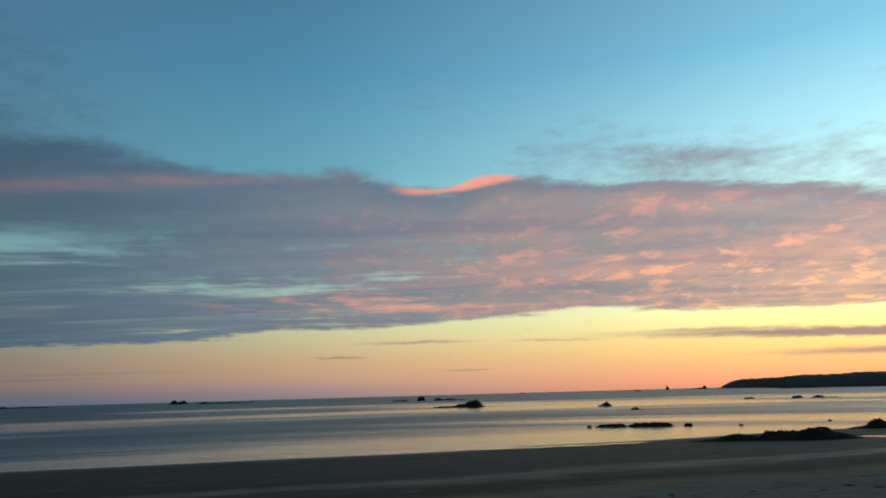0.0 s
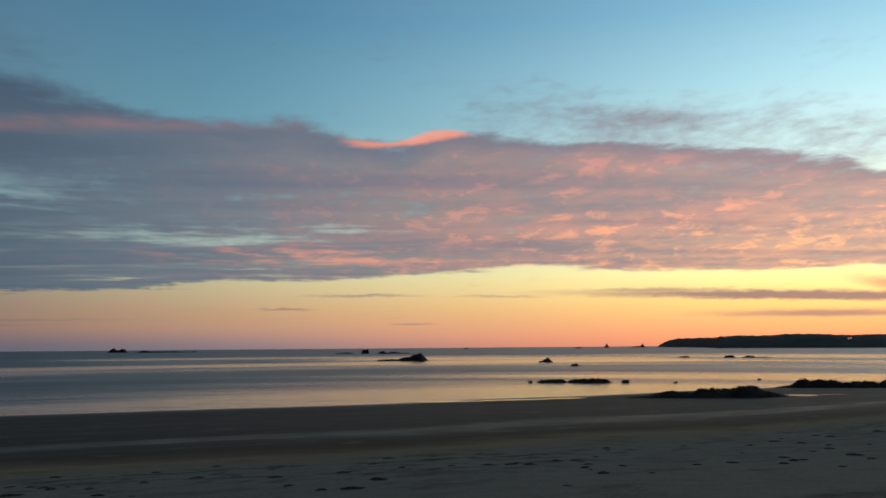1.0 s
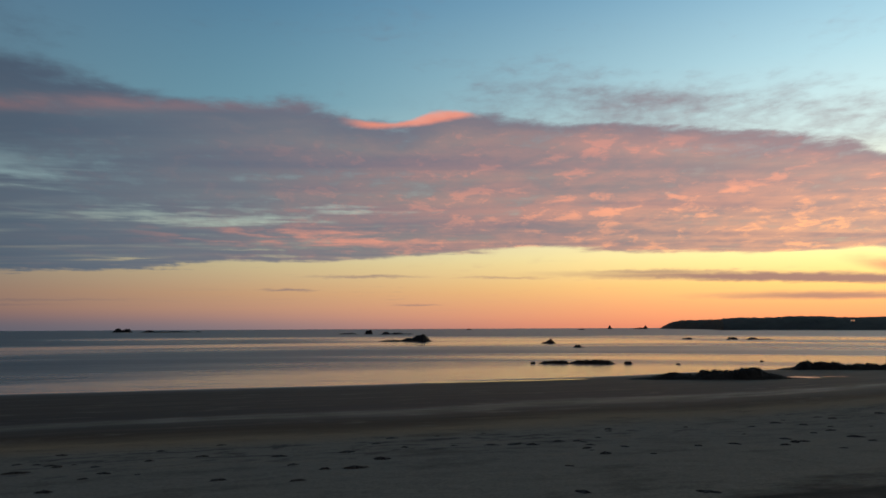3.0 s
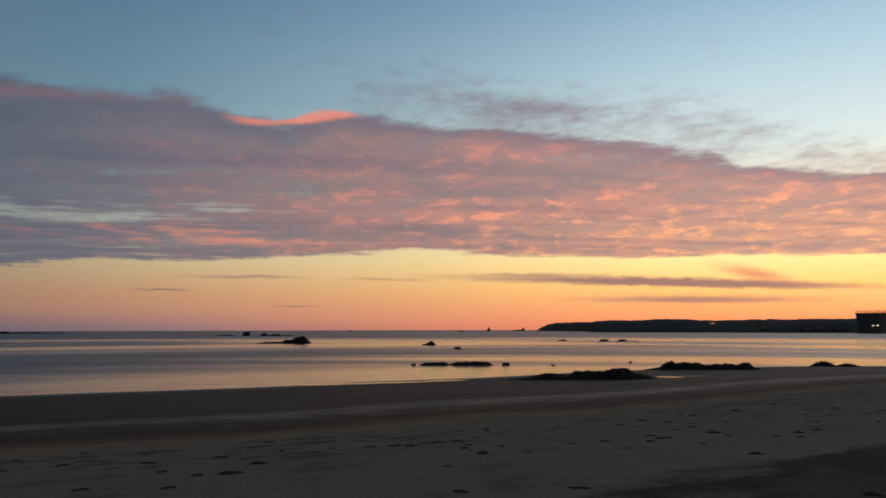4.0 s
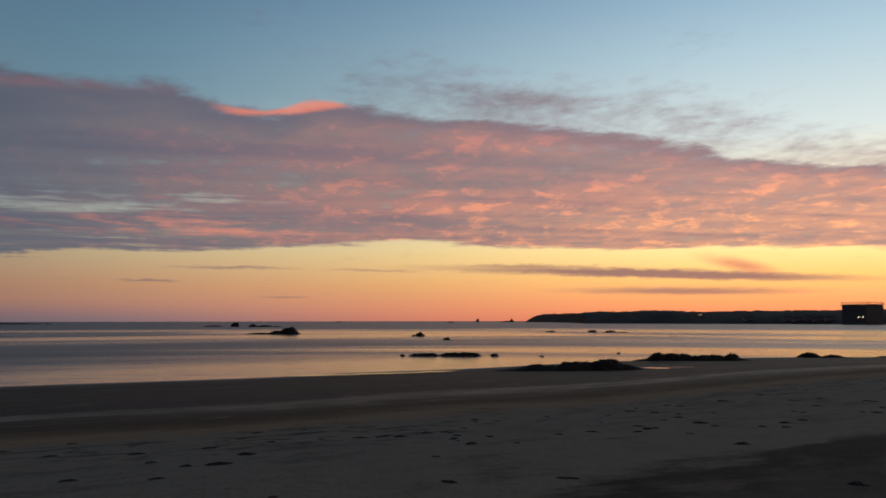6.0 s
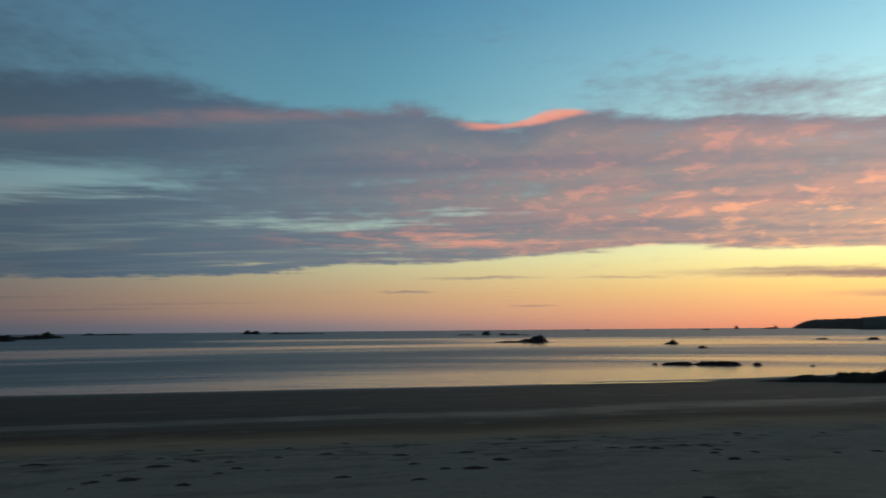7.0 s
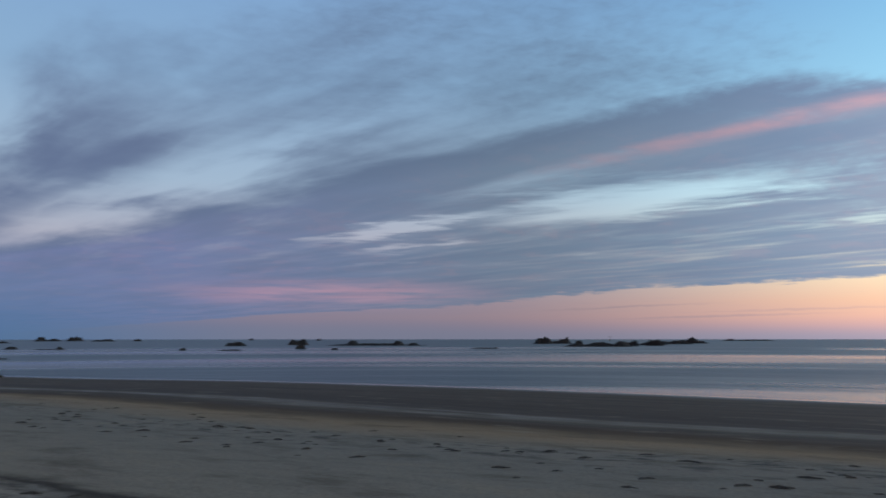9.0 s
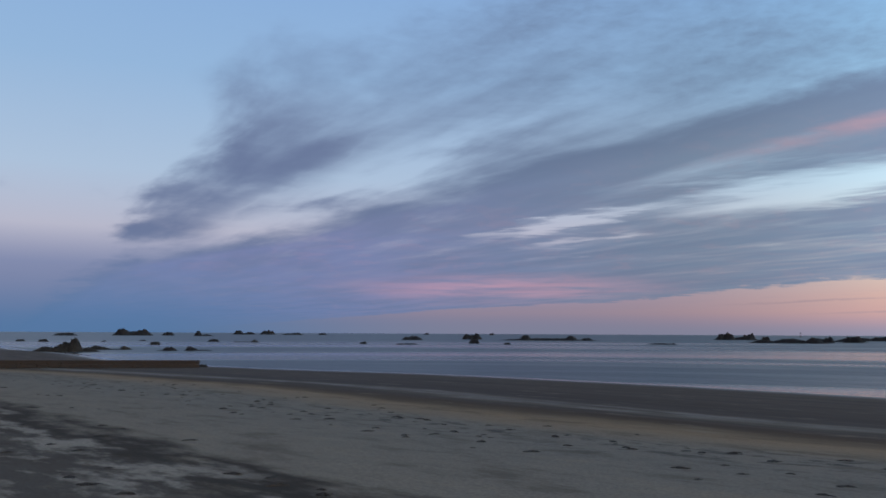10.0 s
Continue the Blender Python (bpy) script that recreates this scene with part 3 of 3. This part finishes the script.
reef(-42.69, 96, 4.8, 0.24, LUMP, 0.25, 24, 0.4, WEEDY, EDGE, floor=0.5)
# the reefs away from the glow
reef(86.4, 172, 14.4, 2.3, ((0.62, 1.0, 0.10), (0.48, 0.78, 0.16), (0.28, 0.5, 0.2), (0.84, 0.5, 0.16)), 0.4, 25, 0.34, WEEDY, "dark jagged rock mound at the end of the spit")
reef(83.8, 190, 11.0, 1.2, ((0.85, 1.0, 0.12), (0.3, 0.7, 0.25)), 0.3, 26, 0.35, WEEDY)
reef(82.27, 877, 46.0, 6.6, TWO, 0.4, 27)
reef(80.04, 905, 15.0, 4.0, LUMP, 0.5, 28)
reef(77.73, 808, 22.0, 5.0, ((0.25, 1.0, 0.16), (0.6, 0.35, 0.3)), 0.4, 29)
reef(75.03, 1400, 46.0, 7.0, ((0.3, 1.0, 0.18), (0.75, 0.6, 0.25)), 0.4, 30)
reef(73.39, 1450, 32.0, 7.0, LUMP, 0.4, 31)
reef(71.68, 1270, 39.0, 3.0, LUMP, 0.3, 32)
reef(69.57, 1340, 17.0, 3.2, LUMP, 0.4, 33)
reef(86.4, 833, 25.0, 2.6, LUMP, 0.4, 34)
reef(88.98, 358, 4.2, 0.8, LUMP, 0.4, 35)
reef(87.65, 339, 4.6, 1.0, LUMP, 0.4, 36)
reef(84.05, 338, 2.6, 0.5, LUMP, 0.4, 37)
reef(81.65, 359, 3.6, 0.55, LUMP, 0.4, 38)
reef(80.87, 265, 4.0, 1.0, LUMP, 0.4, 39)
reef(80.0, 178, 5.6, 0.85, ((0.55, 1.0, 0.25), (0.15, 0.3, 0.2)), 0.35, 40)
reef(78.06, 178, 7.2, 1.0, ((0.3, 1.0, 0.16), (0.7, 0.3, 0.3)), 0.3, 41)
reef(77.06, 342, 5.8, 1.1, LUMP, 0.4, 42)
reef(74.97, 325, 12.5, 1.3, ((0.85, 1.0, 0.12), (0.3, 0.3, 0.3)), 0.3, 43)
reef(66.67, 286, 3.0, 0.9, LUMP, 0.5, 44)
reef(63.18, 453, 14.0, 2.3, LUMP, 0.4, 45)
reef(62.13, 1900, 14.0, 4.6, LUMP, 0.4, 46)
reef(63.55, 276, 10.0, 0.45, LUMP, 0.3, 47)
reef(58.87, 516, 15.5, 3.8, TWO, 0.5, 48)
reef(58.7, 316, 5.2, 1.7, LUMP, 0.5, 49)
reef(57.44, 1700, 13.0, 4.0, LUMP, 0.4, 50)
reef(56.33, 289, 3.3, 0.7, LUMP, 0.5, 51)
reef(53.25, 465, 66.0, 3.0, ((0.28, 1.0, 0.05), (0.5, 0.5, 0.3), (0.68, 1.0, 0.05), (0.82, 0.7, 0.05), (0.15, 0.4, 0.2)), 0.16, 52, 0.3)
reef(45.61, 320, 12.8, 1.3, ((0.9, 1.0, 0.09), (0.5, 0.45, 0.5)), 0.2, 53, 0.12, label="flat dark rock ledge awash with one raised end")
reef(40.7, 628, 34.0, 2.6, ((0.3, 0.8, 0.3), (0.7, 1.0, 0.3)), 0.2, 72, floor=0.5)
reef(32.6, 600, 36.0, 2.6, ((0.3, 0.8, 0.3), (0.7, 1.0, 0.3)), 0.2, 73, floor=0.5)
reef(41.37, 615, 17.0, 4.8, LUMP, 0.5, 54)
reef(39.9, 634, 12.5, 4.5, LUMP, 0.5, 55)
reef(38.85, 455, 6.0, 3.2, LUMP, 0.5, 56)
reef(37.35, 407, 42.0, 2.6, ((0.2, 0.7, 0.15), (0.5, 0.8, 0.2), (0.75, 1.0, 0.1)), 0.2, 57)
reef(35.06, 454, 6.5, 3.0, LUMP, 0.5, 58)
reef(33.65, 467, 11.0, 3.4, LUMP, 0.4, 59)
reef(34.65, 500, 39.0, 2.2, ((0.3, 0.8, 0.2), (0.7, 1.0, 0.2)), 0.2, 60)
reef(31.12, 690, 28.0, 4.9, ((0.5, 1.0, 0.2), (0.8, 0.5, 0.2), (0.2, 0.5, 0.2)), 0.35, 61)
reef(27.46, 1500, 100.0, 4.4, ((0.15, 1.0, 0.12), (0.6, 0.5, 0.4)), 0.15, 62)
reef(18.22, 1195, 31.0, 5.6, TWO, 0.4, 63)
reef(15.26, 1105, 86.0, 4.0, ((0.2, 0.8, 0.1), (0.5, 0.4, 0.4), (0.95, 1.0, 0.06)), 0.12, 64)


# ---------------------------------------------------------------- the slipway wall across the beach
def build_wall():
    """A low stone wall running down the beach to the sea, of long weathered blocks."""
    x0, y0, x1, y1 = -86.5, 18.2, -75.0, -6.0
    wall = new("sea_wall")
    wall.matrix_basis = pose(x0, y0, -0.02, 0, -1.5, math.degrees(math.atan2(y1 - y0, x1 - x0)))
    tagged(wall, "low brown stone wall running down the beach", "wall")
    run = math.hypot(x1 - x0, y1 - y0)
    rnd = random.Random(5)
    part("footing", box(bmesh.new(), run / 2, 0, -0.2, run, 1.3, 0.62, 0.05), STONE, wall)
    for course in range(3):
        at = 0.0
        while at < run - 0.3:
            w = min(0.7 if at == 0 and course == 1 else rnd.uniform(1.0, 1.9), run - at)
            top = 0.24 + course * 0.26
            part("stone", box(bmesh.new(), at + w / 2, rnd.uniform(-0.03, 0.03), top, w - 0.025, 1.1, 0.25, 0.04), STONE, wall)
            at += w
    part("cap", box(bmesh.new(), run / 2, 0, 0.95, run, 1.2, 0.14, 0.03), STONE, wall)


build_wall()
reef(77.75, 91.5, 1.7, 0.42, ((0.5, 1.0, 0.5),), 0.7, 71, 0.2, WEEDY, "dark boulder at the foot of the stone wall", "boulder", 0.05)


# ---------------------------------------------------------------- pools left by the tide beside the rock ridge
def pool(az, d, length, width, seed, along=False):
    x, y = polar(az, d)
    bm = bmesh.new()
    pts = []
    for k in range(28):
        a = k / 28 * 2 * math.pi
        r = 1 + 0.35 * noise.noise((math.cos(a) * 1.5, math.sin(a) * 1.5, seed))
        pts.append(bm.verts.new((length / 2 * r * math.cos(a), width / 2 * r * math.sin(a), 0)))
    bm.faces.new(pts)
    ob = mesh_object("tide_pool", bm, POOL)
    ob.matrix_basis = pose(x, y, max(sand_level(x + dx, y + dy) for dx in (-1, 0, 1) for dy in (-0.3, 0, 0.3)) + 0.015, 0, 0, 6.0 if along else az)
    tagged(ob, "shallow tide pool shining on the wet sand", "pool", "tide pools")


pool(-28.1, 62.0, 2.3, 1.7, 1)
pool(-29.6, 63.0, 0.9, 0.5, 2)
pool(-30.3, 63.2, 0.7, 0.4, 3)
pool(-4.6, 57.6, 5.5, 0.9, 4, True)
pool(-9.0, 58.6, 6.0, 0.8, 5, True)
pool(-12.6, 60.2, 4.0, 0.7, 6, True)


# ---------------------------------------------------------------- wrack on the sand
def weed_clump(seed, size):
    """A flattened tangle of kelp: one ragged, crumpled mat with trailing ends."""
    bm = bmesh.new()
    spokes, rings = 26, 5
    top = bm.verts.new((0, 0, 0.09 * size))
    last = [top] * spokes
    for r in range(1, rings + 1):
        ring = []
        for k in range(spokes):
            a = k / spokes * 2 * math.pi
            reach = 0.5 * size * (0.62 + 0.9 * max(-0.35, noise.noise((math.cos(a) * 2.2, math.sin(a) * 2.2, seed * 5.0)))) * (1.25 if k % 3 == 0 else 0.85)
            s = r / rings
            lift = 0.13 * size * (1 - s * s) * (0.55 + 0.9 * abs(noise.noise((math.cos(a) * 3 * s, math.sin(a) * 3 * s, seed * 3.0 + r))))
            ring.append(bm.verts.new((reach * s * math.cos(a) * 1.35, reach * s * math.sin(a) * 0.7, lift if r < rings else -0.015)))
        for k in range(spokes):
            m = (k + 1) % spokes
            if r == 1:
                bm.faces.new((top, ring[k], ring[m]))
            else:
                bm.faces.new((last[k], ring[k], ring[m], last[m]))
        last = ring
    return bm


FAR_LEFT = [(-37.4, 7.3), (-29.7, 7.3), (-33.1, 9.5), (-31.2, 9.5), (-25.2, 8.5), (-25.0, 9.6), (-25.3, 12.2), (-24.0, 12.7), (-21.9, 9.9), (-19.5, 9.7),
            (-19.9, 10.8), (-20.3, 4.2), (-19.2, 1.6), (-20.5, 1.1), (-44.0, 3.9), (-41.0, 5.2), (-13.5, 4.3), (-15.0, 3.9), (-15.8, 1.2), (-14.9, 1.4),
            (-13.8, 1.9), (-12.4, 4.7), (-17.9, 11.1), (-18.4, 13.9), (-15.4, 14.0), (-14.3, 15.3), (-13.9, 15.9)]
MIDDLE = [(-15.8, 11.2), (-15.7, 14.1), (-14.0, 16.2), (-12.5, 12.7), (-12.5, 15.6), (-10.6, 17.1), (-7.0, 17.5), (-7.5, 16.7), (-7.9, 14.7), (-7.3, 15.0),
          (-6.2, 17.4), (-5.3, 18.1), (-9.6, 14.0), (-6.0, 14.5)]
RIGHT = [(3.2, 13.2), (-3.2, 15.4), (-1.3, 16.4), (-1.0, 18.9), (-0.2, 17.6), (-2.5, 18.5), (2.5, 19.9), (4.8, 17.7), (3.5, 19.8), (10.0, 19.3), (9.5, 18.8),
         (13.1, 18.8), (14.2, 19.4), (18.5, 20.8), (4.8, 20.4), (-1.7, 15.1), (-0.7, 16.4), (5.2, 12.9), (9.4, 11.1), (10.4, 15.7), (12.1, 20.2)]
KINDS = []
for k in range(5):
    KINDS.append(bpy.data.meshes.new("seaweed_clump"))
    tangle = weed_clump(k + 1, 0.40)
    tangle.to_mesh(KINDS[-1])
    tangle.free()
    KINDS[-1].materials.append(KELP)
dice = random.Random(11)
for wx, wy in FAR_LEFT + MIDDLE + RIGHT:
    clump = new("seaweed_clump", dice.choice(KINDS))
    clump.matrix_basis = pose(wx, wy, sand_level(wx, wy), 0, 0, dice.uniform(-25, 25) + math.degrees(math.atan2(-wx, wy))) @ Matrix.Diagonal((dice.uniform(0.6, 1.25), dice.uniform(0.6, 1.1), dice.uniform(0.6, 1.2), 1))
    tagged(clump, "dark clump of dried seaweed on the sand", "seaweed", "seaweed on the beach")

# the strand line: smaller scraps between the clumps
for k in range(230):
    wx = dice.uniform(-52, 26)
    u = dice.choice((38.2, 40.2, 42.4, 44.0)) + dice.gauss(0, 0.5) if k < 170 else dice.uniform(47, 58)
    wy = shore_smooth(wx) - u
    clump = new("seaweed_clump", dice.choice(KINDS))
    size = dice.uniform(0.30, 0.78)
    clump.matrix_basis = pose(wx, wy, sand_level(wx, wy), 0, 0, dice.uniform(-35, 35) + math.degrees(math.atan2(-wx, wy))) @ Matrix.Diagonal((size * dice.uniform(0.9, 1.5), size, size, 1))
    tagged(clump, "small scrap of dark seaweed on the sand", "seaweed", "seaweed on the beach")


# ---------------------------------------------------------------- a channel beacon far out
def build_beacon(az, d):
    x, y = polar(az, d)
    bc = empty("channel_beacon", x, y, 0.0, az)
    tagged(bc, "small dark channel beacon on a rock far out", "beacon")
    bm = bmesh.new()
    bmesh.ops.create_cone(bm, segments=12, radius1=2.6, radius2=1.2, depth=3.0, cap_ends=True, matrix=Matrix.Translation((0, 0, 1.0)))
    part("base", bm, CONCRETE, bc)
    bm = bmesh.new()
    bmesh.ops.create_cone(bm, segments=8, radius1=0.45, radius2=0.35, depth=5.0, cap_ends=True, matrix=Matrix.Translation((0, 0, 4.6)))
    part("post", bm, STEEL, bc)
    bm = bmesh.new()
    bmesh.ops.create_cone(bm, segments=8, radius1=1.1, radius2=0.1, depth=1.8, cap_ends=True, matrix=Matrix.Translation((0, 0, 7.6)))
    part("topmark", bm, STEEL, bc)


build_beacon(36.7, 1500)
